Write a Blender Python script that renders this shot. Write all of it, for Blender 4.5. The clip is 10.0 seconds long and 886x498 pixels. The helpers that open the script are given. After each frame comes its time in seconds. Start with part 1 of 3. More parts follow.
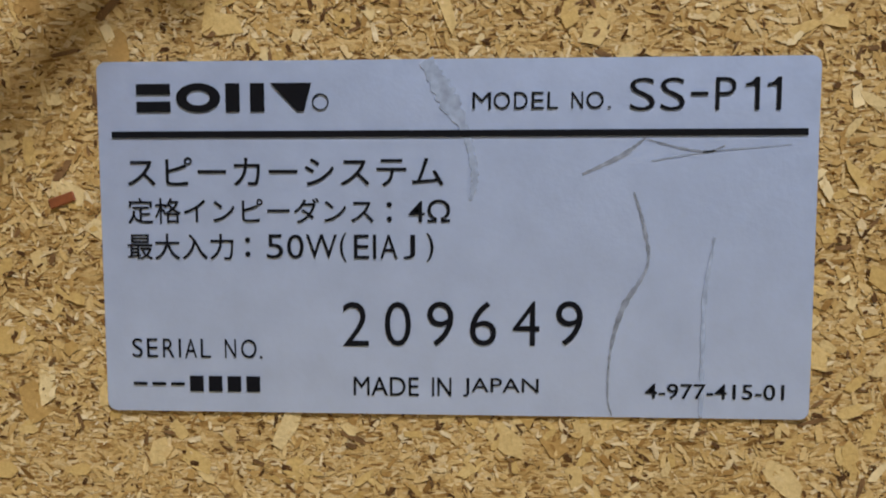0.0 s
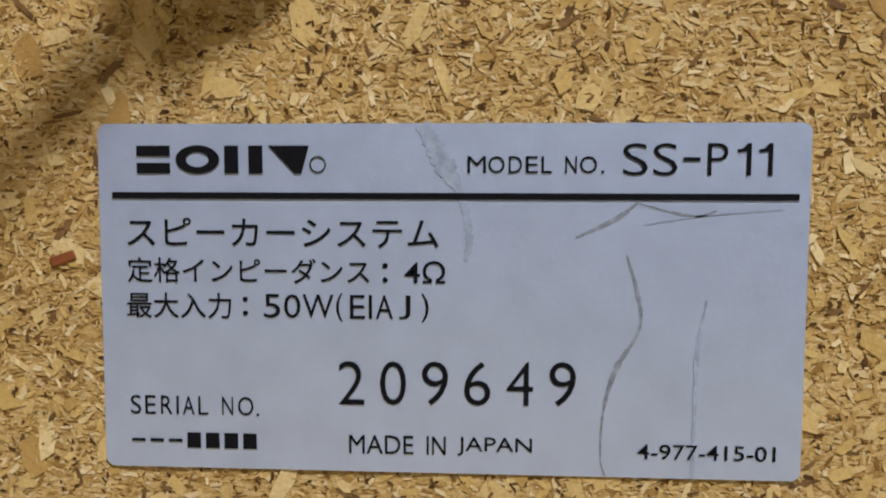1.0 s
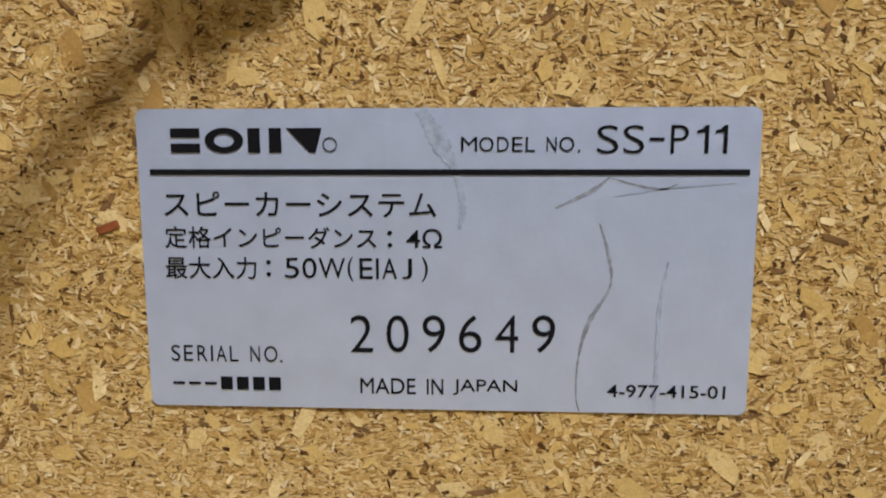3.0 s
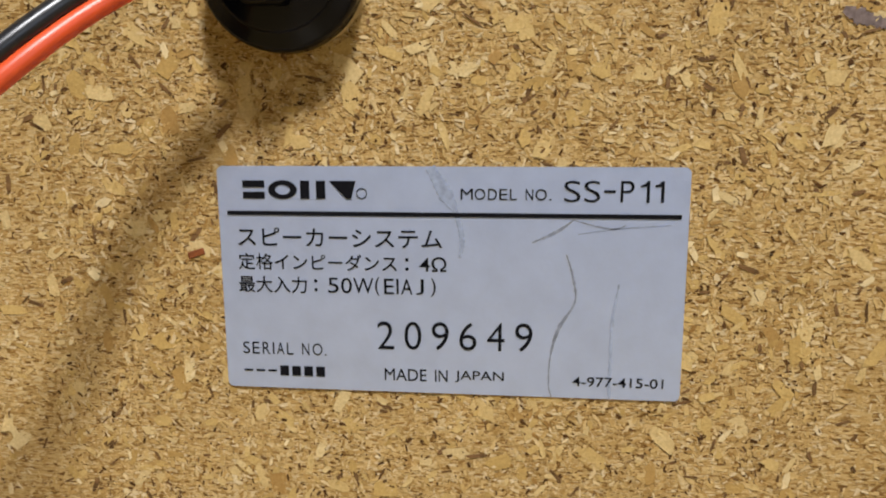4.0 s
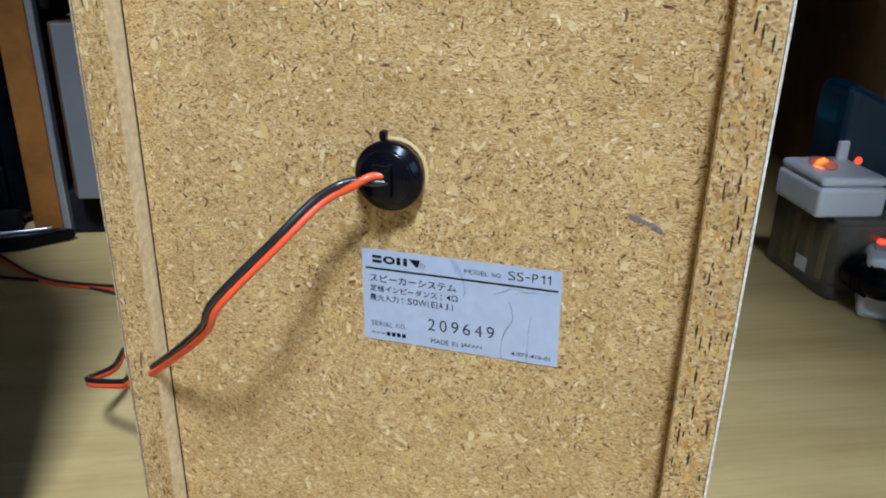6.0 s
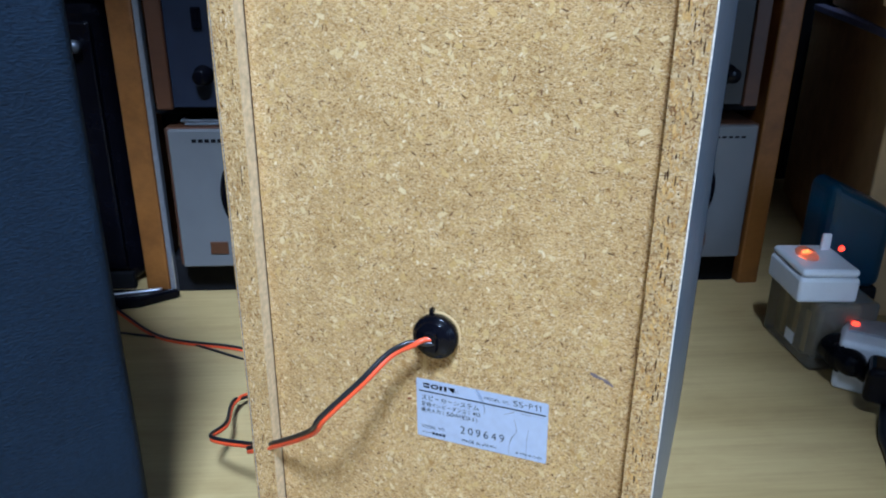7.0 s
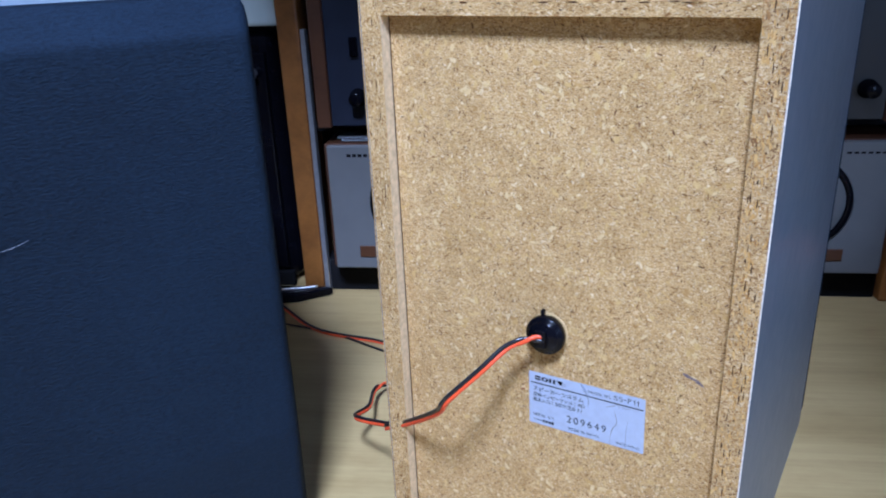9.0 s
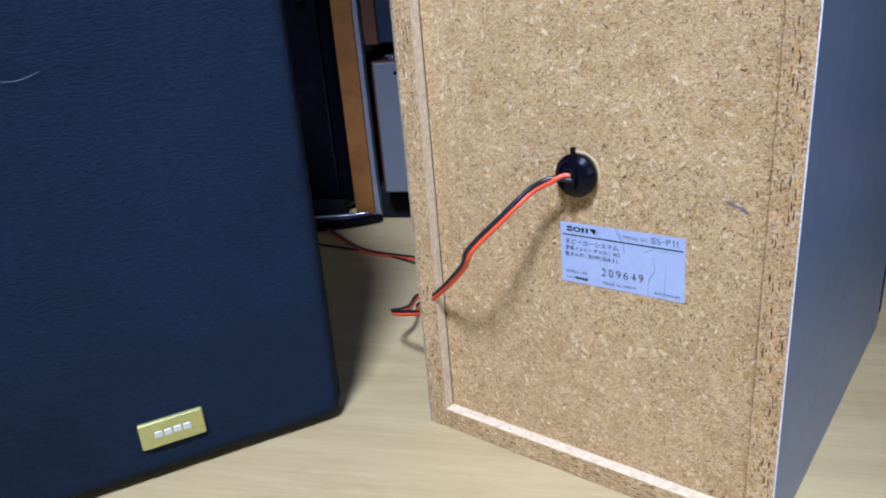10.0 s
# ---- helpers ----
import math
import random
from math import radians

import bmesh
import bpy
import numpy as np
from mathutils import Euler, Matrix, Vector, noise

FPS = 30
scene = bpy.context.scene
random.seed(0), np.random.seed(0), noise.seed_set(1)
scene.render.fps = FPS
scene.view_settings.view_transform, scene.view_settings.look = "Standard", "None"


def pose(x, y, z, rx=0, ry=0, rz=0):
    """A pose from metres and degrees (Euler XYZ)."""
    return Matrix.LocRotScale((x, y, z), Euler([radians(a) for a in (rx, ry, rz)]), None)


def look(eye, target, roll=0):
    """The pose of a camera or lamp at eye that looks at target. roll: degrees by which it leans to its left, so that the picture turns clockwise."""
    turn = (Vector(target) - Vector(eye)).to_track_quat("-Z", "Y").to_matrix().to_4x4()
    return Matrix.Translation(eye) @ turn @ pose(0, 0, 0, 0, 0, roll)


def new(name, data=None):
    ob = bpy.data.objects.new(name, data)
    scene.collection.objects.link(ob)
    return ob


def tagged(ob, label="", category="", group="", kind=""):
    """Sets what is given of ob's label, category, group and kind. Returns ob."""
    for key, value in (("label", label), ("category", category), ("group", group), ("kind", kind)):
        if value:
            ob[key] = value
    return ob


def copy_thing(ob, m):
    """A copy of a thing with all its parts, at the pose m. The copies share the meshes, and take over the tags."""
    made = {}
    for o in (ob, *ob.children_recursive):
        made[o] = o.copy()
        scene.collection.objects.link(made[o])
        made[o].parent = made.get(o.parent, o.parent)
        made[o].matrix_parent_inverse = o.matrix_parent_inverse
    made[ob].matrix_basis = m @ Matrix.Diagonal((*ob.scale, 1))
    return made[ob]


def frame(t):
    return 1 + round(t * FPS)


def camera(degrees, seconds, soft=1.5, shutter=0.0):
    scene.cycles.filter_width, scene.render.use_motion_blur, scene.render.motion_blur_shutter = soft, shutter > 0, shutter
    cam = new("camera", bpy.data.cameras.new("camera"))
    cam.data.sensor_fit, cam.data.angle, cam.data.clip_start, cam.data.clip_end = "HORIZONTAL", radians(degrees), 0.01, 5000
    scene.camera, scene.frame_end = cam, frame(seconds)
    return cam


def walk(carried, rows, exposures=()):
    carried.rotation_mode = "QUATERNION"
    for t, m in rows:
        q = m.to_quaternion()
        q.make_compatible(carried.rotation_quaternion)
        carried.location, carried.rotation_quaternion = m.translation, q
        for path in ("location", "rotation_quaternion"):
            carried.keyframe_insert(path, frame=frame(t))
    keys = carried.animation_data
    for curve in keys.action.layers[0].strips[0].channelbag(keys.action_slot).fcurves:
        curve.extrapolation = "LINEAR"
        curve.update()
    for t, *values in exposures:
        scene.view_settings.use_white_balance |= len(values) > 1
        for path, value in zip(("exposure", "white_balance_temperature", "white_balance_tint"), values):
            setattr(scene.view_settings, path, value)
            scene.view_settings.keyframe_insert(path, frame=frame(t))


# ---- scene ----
SOFT = 2.0
# seconds, stops, kelvin, tint
EXPOSURES = [(0.0, -0.86, 6500, 14), (1.0, -0.80, 6750, 14), (2.5, -0.74, 7000, 14), (4.5, -0.60, 6750, 15), (5.0, -0.55, 6350, 13), (6.5, -0.30, 5050, 10), (7.5, -0.19, 4650, 14), (10.0, -0.22, 4750, 25)]
cam = camera(60.85, 10.0, soft=SOFT)
# seconds, eye in metres, yaw, pitch and roll in degrees
PATH = [
    (0, 0.03282, -0.06359, 0.12710, 2.858, -4.551, 0.944),
    (0.5, 0.03289, -0.06362, 0.12898, 3.003, -4.252, 1.134),
    (1, 0.03347, -0.06397, 0.13180, 3.133, -4.073, 1.186),
    (1.5, 0.03413, -0.06627, 0.13474, 3.204, -5.394, 1.399),
    (2, 0.03429, -0.07014, 0.13633, 3.216, -6.357, 1.339),
    (2.5, 0.03359, -0.07171, 0.13602, 2.640, -6.689, 1.428),
    (3, 0.03420, -0.07328, 0.13490, 3.043, -8.304, 0.901),
    (4.5, 0.04341, -0.10865, 0.15412, 8.535, -12.119, 0.961),
    (5, 0.04895, -0.12338, 0.16566, 11.420, -14.994, 0.899),
    (6.5, 0.10357, -0.23251, 0.26546, 19.763, -23.298, 0.941),
    (7, 0.11628, -0.26460, 0.31420, 21.488, -21.849, 0.461),
    (7.5, 0.12887, -0.27801, 0.34394, 22.669, -20.273, -0.164),
    (8, 0.13382, -0.28945, 0.35489, 25.911, -20.365, -0.940),
    (8.5, 0.13852, -0.29731, 0.34810, 30.068, -20.714, -1.961),
    (9, 0.14797, -0.30039, 0.33339, 33.260, -21.185, -2.336),
    (9.5, 0.16490, -0.30160, 0.30879, 35.792, -20.645, -2.902),
    (10, 0.16788, -0.29203, 0.25737, 39.449, -21.269, -4.826),
]
walk(cam, [(t, pose(x, y, z, 0, 0, yaw) @ pose(0, 0, 0, 90 + pitch) @ pose(0, 0, 0, 0, 0, roll)) for t, x, y, z, yaw, pitch, roll in PATH],
     exposures=EXPOSURES)

# ---------------------------------------------------------------- light
world = bpy.data.worlds.new("room_air")
scene.world = world
world.use_nodes = True
world.node_tree.nodes["Background"].inputs[0].default_value = (0.8, 0.9, 1.0, 1)
world.node_tree.nodes["Background"].inputs[1].default_value = 0.004

LAMP = (0.34, -0.85, 1.58)
lamp_data = bpy.data.lights.new("ceiling_lamp_light", "AREA")
lamp_data.shape, lamp_data.size, lamp_data.energy = "DISK", 0.30, 68.0
lamp_data.color = (0.88, 0.94, 1.0)
new("ceiling_lamp_light", lamp_data).matrix_world = look(LAMP, (0.1, 0.0, 0.1))
sky_data = bpy.data.lights.new("window_light", "AREA")
sky_data.shape, sky_data.size, sky_data.size_y, sky_data.energy = "RECTANGLE", 1.3, 0.9, 21.0
sky_data.color = (0.70, 0.85, 1.0)
new("window_light", sky_data).matrix_world = look((2.15, -1.25, 0.80), (0.0, -0.05, 0.2))


# ---------------------------------------------------------------- materials
def material(name, rough=0.6, metal=0.0, colour=(0.5, 0.5, 0.5)):
    m = bpy.data.materials.new(name)
    m.use_nodes = True
    b = m.node_tree.nodes["Principled BSDF"]
    b.inputs["Roughness"].default_value, b.inputs["Metallic"].default_value = rough, metal
    b.inputs["Base Color"].default_value = (*colour, 1)
    return m, m.node_tree.nodes, m.node_tree.links, b


def coords(nd, ln, scale=(1, 1, 1), turn=(0, 0, 0)):
    tc, mp = nd.new("ShaderNodeTexCoord"), nd.new("ShaderNodeMapping")
    mp.inputs["Scale"].default_value, mp.inputs["Rotation"].default_value = scale, [radians(a) for a in turn]
    ln.new(tc.outputs["Object"], mp.inputs["Vector"])
    return mp.outputs["Vector"]


def noise_tex(nd, ln, vec, scale, detail=4, rough=0.6):
    n = nd.new("ShaderNodeTexNoise")
    n.inputs["Scale"].default_value, n.inputs["Detail"].default_value, n.inputs["Roughness"].default_value = scale, detail, rough
    ln.new(vec, n.inputs["Vector"])
    return n.outputs["Fac"]


def ramp(nd, ln, fac, stops):
    r = nd.new("ShaderNodeValToRGB")
    while len(r.color_ramp.elements) < len(stops):
        r.color_ramp.elements.new(0.5)
    for e, (p, c) in zip(r.color_ramp.elements, stops):
        e.position, e.color = p, (*c, 1)
    ln.new(fac, r.inputs["Fac"])
    return r.outputs["Color"]


def mixed(nd, ln, a, b, fac, kind="MULTIPLY"):
    m = nd.new("ShaderNodeMix")
    m.data_type, m.blend_type = "RGBA", kind
    if isinstance(fac, float):
        m.inputs[0].default_value = fac
    else:
        ln.new(fac, m.inputs[0])
    ln.new(a, m.inputs[6])
    if isinstance(b, tuple):
        m.inputs[7].default_value = (*b, 1)
    else:
        ln.new(b, m.inputs[7])
    return m.outputs[2]


def bump(nd, ln, bsdf, fac, strength, dist):
    b = nd.new("ShaderNodeBump")
    b.inputs["Strength"].default_value, b.inputs["Distance"].default_value = strength, dist
    ln.new(fac, b.inputs["Height"])
    ln.new(b.outputs["Normal"], bsdf.inputs["Normal"])


def simple(name, colour, rough=0.5, metal=0.0, vary=0.25, scale=60.0, bumpy=0.0):
    """Plain paint or plastic with faint mottling and relief."""
    m, nd, ln, b = material(name, rough, metal, colour)
    v = coords(nd, ln)
    f = noise_tex(nd, ln, v, scale, 5)
    lo, hi = tuple(c * (1 - vary) for c in colour), tuple(min(1, c * (1 + vary)) for c in colour)
    ln.new(ramp(nd, ln, f, [(0.3, lo), (0.7, hi)]), b.inputs["Base Color"])
    g = nd.new("ShaderNodeMapRange")
    g.inputs[3].default_value, g.inputs[4].default_value = max(0.02, rough - 0.08), min(1, rough + 0.08)
    ln.new(noise_tex(nd, ln, v, scale * 4, 3), g.inputs[0])
    ln.new(g.outputs[0], b.inputs["Roughness"])
    if bumpy:
        bump(nd, ln, b, noise_tex(nd, ln, v, scale * 8, 3), bumpy, 0.001)
    return m


CHIP = [(0.0, (0.16, 0.075, 0.020)), (0.10, (0.33, 0.18, 0.052)), (0.26, (0.48, 0.295, 0.10)), (0.5, (0.59, 0.388, 0.15)),
        (0.8, (0.66, 0.462, 0.205)), (1.0, (0.73, 0.57, 0.33))]


def chipboard(name, stretch=(1, 1, 1), dark=1.0):
    """Pressed wood chips: crossing small shreds, dust between them, broad darker and lighter clouds."""
    m, nd, ln, b = material(name, 0.72)
    cells = []
    for turn, scale in ((20, (1000, 1000, 4200)), (-38, (1200, 1200, 5200)), (75, (900, 900, 3600))):
        v = coords(nd, ln, tuple(s * k for s, k in zip(scale, stretch)), (0, turn, 0))
        vo = nd.new("ShaderNodeTexVoronoi")
        vo.inputs["Scale"].default_value = 1.0
        ln.new(v, vo.inputs["Vector"])
        sep = nd.new("ShaderNodeSeparateColor")
        ln.new(vo.outputs["Color"], sep.inputs["Color"])
        cells.append(sep.outputs[0])
    v = coords(nd, ln)
    pick = noise_tex(nd, ln, v, 420, 2)
    a = ramp(nd, ln, cells[0], CHIP)
    c = ramp(nd, ln, cells[1], CHIP)
    e = ramp(nd, ln, cells[2], CHIP)
    st = ramp(nd, ln, pick, [(0.44, (0, 0, 0)), (0.5, (1, 1, 1))])
    col = mixed(nd, ln, a, c, st, "MIX")
    st2 = ramp(nd, ln, noise_tex(nd, ln, v, 610, 2), [(0.5, (0, 0, 0)), (0.56, (1, 1, 1))])
    col = mixed(nd, ln, col, e, st2, "MIX")
    cloud = ramp(nd, ln, noise_tex(nd, ln, v, 60, 5, 0.7), [(0.32, (0.74 * dark, 0.70 * dark, 0.62 * dark)), (0.68, (1, 1, 1))])
    col = mixed(nd, ln, col, cloud, 1.0)
    ln.new(col, b.inputs["Base Color"])
    bump(nd, ln, b, noise_tex(nd, ln, v, 1500, 5, 0.7), 0.5, 0.0004)
    return m


def flake_material(name="wood_flake", shift=0.0, tones=None):
    m, nd, ln, b = material(name, 0.62)
    geo = nd.new("ShaderNodeNewGeometry")
    v = coords(nd, ln)
    col = ramp(nd, ln, geo.outputs["Random Per Island"], tones or [(0.0, (0.20, 0.10, 0.027)), (0.04 + shift, (0.34, 0.185, 0.054)), (0.14 + 1.6 * shift, (0.49, 0.30, 0.10)),
               (0.45 + shift, (0.61, 0.408, 0.155)), (0.8, (0.69, 0.49, 0.22)), (1.0, (0.77, 0.62, 0.38))])
    grain = ramp(nd, ln, noise_tex(nd, ln, v, 2600, 4), [(0.3, (0.80, 0.76, 0.70)), (0.7, (1.0, 1.0, 1.0))])
    ln.new(mixed(nd, ln, col, grain, 1.0), b.inputs["Base Color"])
    bump(nd, ln, b, noise_tex(nd, ln, v, 3000, 3), 0.3, 0.0002)
    return m


def wood_grain(name, light, dark, turn=0.0, rough=0.35, long=2.5, across=38.0):
    m, nd, ln, b = material(name, rough)
    v = coords(nd, ln, (long, across, across), (0, 0, turn))
    f1 = noise_tex(nd, ln, v, 1.0, 6, 0.62)
    col = ramp(nd, ln, f1, [(0.25, dark), (0.55, light), (0.8, tuple(min(1, c * 1.1) for c in light))])
    v2 = coords(nd, ln, (long * 6, across * 14, across * 14), (0, 0, turn))
    fine = ramp(nd, ln, noise_tex(nd, ln, v2, 1.0, 3), [(0.3, (0.86, 0.83, 0.78)), (0.65, (1, 1, 1))])
    col = mixed(nd, ln, col, fine, 0.7)
    blotch = ramp(nd, ln, noise_tex(nd, ln, coords(nd, ln, (1, 2.2, 1), (0, 0, turn)), 11, 5, 0.7), [(0.30, (0.80, 0.76, 0.70)), (0.52, (1, 1, 1))])
    col = mixed(nd, ln, col, blotch, 0.6)
    ln.new(col, b.inputs["Base Color"])
    g = nd.new("ShaderNodeMapRange")
    g.inputs[3].default_value, g.inputs[4].default_value = rough - 0.08, rough + 0.12
    ln.new(noise_tex(nd, ln, coords(nd, ln), 30, 4), g.inputs[0])
    ln.new(g.outputs[0], b.inputs["Roughness"])
    bump(nd, ln, b, noise_tex(nd, ln, v2, 1.0, 3), 0.08, 0.0005)
    return m


def foam_material():
    """Dark blue grille foam with a fine creased skin."""
    m, nd, ln, b = material("grille_foam", 0.85)
    v = coords(nd, ln, (1, 1, 2.4))
    f = noise_tex(nd, ln, v, 420, 4, 0.65)
    col = ramp(nd, ln, f, [(0.3, (0.0027, 0.0072, 0.0152)), (0.7, (0.0083, 0.0180, 0.0345))])
    dust = ramp(nd, ln, noise_tex(nd, ln, coords(nd, ln), 9, 4), [(0.35, (0.85, 0.85, 0.85)), (0.75, (1.25, 1.25, 1.25))])
    ln.new(mixed(nd, ln, col, dust, 1.0), b.inputs["Base Color"])
    b.inputs["Specular IOR Level"].default_value = 0.2
    bump(nd, ln, b, f, 0.75, 0.0012)
    return m


def glassy(name, colour, rough=0.08):
    m, nd, ln, b = material(name, rough, 0.0, colour)
    b.inputs["Transmission Weight"].default_value = 0.85
    b.inputs["IOR"].default_value = 1.45
    return m


def glowing(name, colour, strength):
    m, nd, ln, b = material(name, 0.3, 0.0, colour)
    b.inputs["Emission Color"].default_value = (*colour, 1)
    b.inputs["Emission Strength"].default_value = strength
    return m


M_CHIP = chipboard("chipboard_face")
M_EDGE = chipboard("chipboard_edge", (0.8, 0.8, 0.8), 0.85)
M_FLAKE = flake_material()
M_EDGEFLAKE = flake_material("edge_flake", 0.12)
M_EDGEWORN = chipboard("worn_chipboard_edge", (0.8, 0.8, 0.35), 0.85)
M_WORNFLAKE = flake_material("worn_edge_flake", 0.0, [(0.0, (0.16, 0.065, 0.014)), (0.14, (0.36, 0.18, 0.040)), (0.4, (0.53, 0.30, 0.075)), (0.85, (0.62, 0.38, 0.105)), (1.0, (0.70, 0.48, 0.18))])
M_VINYL = simple("grey_vinyl", (0.15, 0.195, 0.26), 0.38, 0.0, 0.06, 25)
M_VINYLCUT = simple("white_vinyl_cut", (0.66, 0.60, 0.50), 0.7, 0, 0.35, 700)
M_FOAM = foam_material()
M_BLACK = simple("black_plastic", (0.003, 0.003, 0.005), 0.20, 0, 0.3, 80)
M_MATT = simple("matt_black", (0.006, 0.006, 0.007), 0.8, 0, 0.3, 60)
M_LABEL = simple("silver_label_foil", (0.50, 0.585, 0.80), 0.42, 0.5, 0.06, 200, 0.03)
M_INK = simple("black_ink", (0.004, 0.004, 0.006), 0.9, 0, 0.2, 900)
M_SCUFF = simple("grey_scuff", (0.21, 0.23, 0.28), 0.6, 0, 0.5, 1400)
M_SMEAR = simple("pale_scuff", (0.30, 0.35, 0.46), 0.55, 0, 0.3, 900)
M_RED = simple("red_cable_skin", (0.72, 0.085, 0.02), 0.38, 0, 0.1, 200)
M_CABLE = simple("black_cable_skin", (0.014, 0.014, 0.016), 0.32, 0, 0.2, 200)
M_TABLE = wood_grain("table_laminate", (0.50, 0.37, 0.155), (0.385, 0.275, 0.105), -25.0, 0.36, 2.2, 26.0)
M_POST = wood_grain("orange_wood", (0.24, 0.095, 0.016), (0.13, 0.048, 0.008), 90.0, 0.45, 30.0, 30.0)
M_BROWN = wood_grain("brown_veneer", (0.085, 0.034, 0.013), (0.05, 0.019, 0.008), 0.0, 0.45, 6.0, 30.0)
M_WHITE = simple("white_plastic", (0.78, 0.79, 0.80), 0.38, 0, 0.04, 60)
M_PANEL = simple("pale_front_panel", (0.135, 0.136, 0.132), 0.45, 0, 0.05, 40)
M_GREYP = simple("grey_front_panel", (0.030, 0.028, 0.025), 0.4, 0.3, 0.05, 40)
M_NAVY = simple("navy_front_panel", (0.017, 0.021, 0.036), 0.4, 0, 0.15, 40)
M_CARTON = simple("brown_carton", (0.56, 0.37, 0.17), 0.8, 0, 0.12, 35, 0.05)
M_TAPE = simple("lilac_edge_tape", (0.36, 0.36, 0.55), 0.5, 0, 0.1, 60)
M_ALU = simple("brushed_aluminium", (0.62, 0.63, 0.66), 0.35, 0.8, 0.08, 200)
M_GOLD = simple("gold_badge", (0.50, 0.47, 0.14), 0.3, 0.55, 0.08, 200)
M_SILVER = simple("silver_lettering", (0.75, 0.76, 0.72), 0.3, 0.6, 0.05, 200)
M_BALL = simple("beige_cloth", (0.30, 0.29, 0.20), 0.85, 0, 0.15, 90, 0.1)
M_PAINT = simple("room_paint", (0.26, 0.26, 0.25), 0.8, 0, 0.05, 6)
M_FLOOR = wood_grain("floor_boards", (0.14, 0.09, 0.05), (0.09, 0.055, 0.03), 0, 0.5, 1.5, 9.0)
M_SMOKE = glassy("smoky_clear_plastic", (0.74, 0.69, 0.56), 0.16)
M_BLUE = glassy("blue_clear_plastic", (0.008, 0.13, 0.27), 0.28)
M_CASE = glassy("clear_case", (0.85, 0.88, 0.92), 0.05)
M_ORANGE = glowing("orange_pilot_lamp", (1.0, 0.22, 0.03), 5.0)
M_REDLED = glowing("red_pilot_lamp", (1.0, 0.04, 0.01), 4.0)
M_LENS = glassy("lamp_lens", (0.85, 0.42, 0.30), 0.25)
M_YELLOW = simple("yellow_sticker", (0.80, 0.66, 0.12), 0.5, 0, 0.05, 100)
M_SHEET = simple("pale_green_white_card", (0.45, 0.51, 0.48), 0.6, 0, 0.05, 30)


# ---------------------------------------------------------------- mesh helpers
def part(name, bm, mat, parent=None, label="", at=None, smooth=False):
    """Links a bmesh as one mesh object, under a thing or part if one is given."""
    me = bpy.data.meshes.new(name)
    bm.normal_update()
    bm.to_mesh(me)
    bm.free()
    for m in mat if isinstance(mat, (list, tuple)) else (mat,):
        me.materials.append(m)
    if smooth:
        for p in me.polygons:
            p.use_smooth = True
    ob = new(name, me)
    if parent:
        ob.parent = parent
    if at is not None:
        ob.matrix_basis = at
    return tagged(ob, label)


def thing(name, label, category, m=None, group="", kind=""):
    ob = new(name)
    ob.empty_display_size = 0.02
    if m is not None:
        ob.matrix_basis = m
    return tagged(ob, label, category, group, kind)


def box(x0, x1, y0, y1, z0, z1, bevel=0.0, seg=2, bm=None):
    own = bm is None
    b = bmesh.new()
    bmesh.ops.create_cube(b, size=1)
    bmesh.ops.transform(b, matrix=Matrix.Translation(((x0 + x1) / 2, (y0 + y1) / 2, (z0 + z1) / 2)) @ Matrix.Diagonal((x1 - x0, y1 - y0, z1 - z0, 1)), verts=b.verts)
    if bevel:
        bmesh.ops.bevel(b, geom=b.edges[:], offset=bevel, segments=seg, affect="EDGES", profile=0.5)
    if own:
        return b
    me = bpy.data.meshes.new("tmp")
    b.to_mesh(me)
    b.free()
    bm.from_mesh(me)
    bpy.data.meshes.remove(me)
    return bm


def lathe(profile, steps=40, axis="y", caps=True):
    """A turned form: profile of (radius, along) pairs round the y or z axis."""
    bm = bmesh.new()
    rings = []
    for r, a in profile:
        ring = []
        for k in range(steps):
            c, s = math.cos(2 * math.pi * k / steps), math.sin(2 * math.pi * k / steps)
            ring.append(bm.verts.new((r * c, a, r * s) if axis == "y" else (r * c, r * s, a)))
        rings.append(ring)
    for one, two in zip(rings, rings[1:]):
        for k in range(steps):
            bm.faces.new((one[k], one[(k + 1) % steps], two[(k + 1) % steps], two[k]))
    for ring in (rings[0], rings[-1]) if caps else ():
        if (ring[0].co - ring[steps // 2].co).length > 1e-6:
            bm.faces.new(ring)
    bmesh.ops.recalc_face_normals(bm, faces=bm.faces)
    return bm


def spline(points, n=12):
    """A smooth line through the points (Catmull-Rom)."""
    p = [Vector(q) for q in points]
    p = [2 * p[0] - p[1]] + p + [2 * p[-1] - p[-2]]
    out = []
    for a, b, c, d in zip(p, p[1:], p[2:], p[3:]):
        for k in range(n):
            t = k / n
            out.append(0.5 * (2 * b + (c - a) * t + (2 * a - 5 * b + 4 * c - d) * t * t + (3 * b - a - 3 * c + d) * t ** 3))
    return out + [p[-2]]


def tube(line, radius, sides=12):
    bm = bmesh.new()
    rings, up = [], Vector((0.1, 0.2, 1)).normalized()
    for k, c in enumerate(line):
        d = (line[min(k + 1, len(line) - 1)] - line[max(k - 1, 0)]).normalized()
        side = d.cross(up).normalized()
        top = side.cross(d)
        r = radius(k / (len(line) - 1)) if callable(radius) else radius
        rings.append([bm.verts.new(c + r * (math.cos(2 * math.pi * j / sides) * side + math.sin(2 * math.pi * j / sides) * top)) for j in range(sides)])
    for one, two in zip(rings, rings[1:]):
        for j in range(sides):
            bm.faces.new((one[j], one[(j + 1) % sides], two[(j + 1) % sides], two[j]))
    bm.faces.new(rings[0]), bm.faces.new(rings[-1])
    bmesh.ops.recalc_face_normals(bm, faces=bm.faces)
    return bm


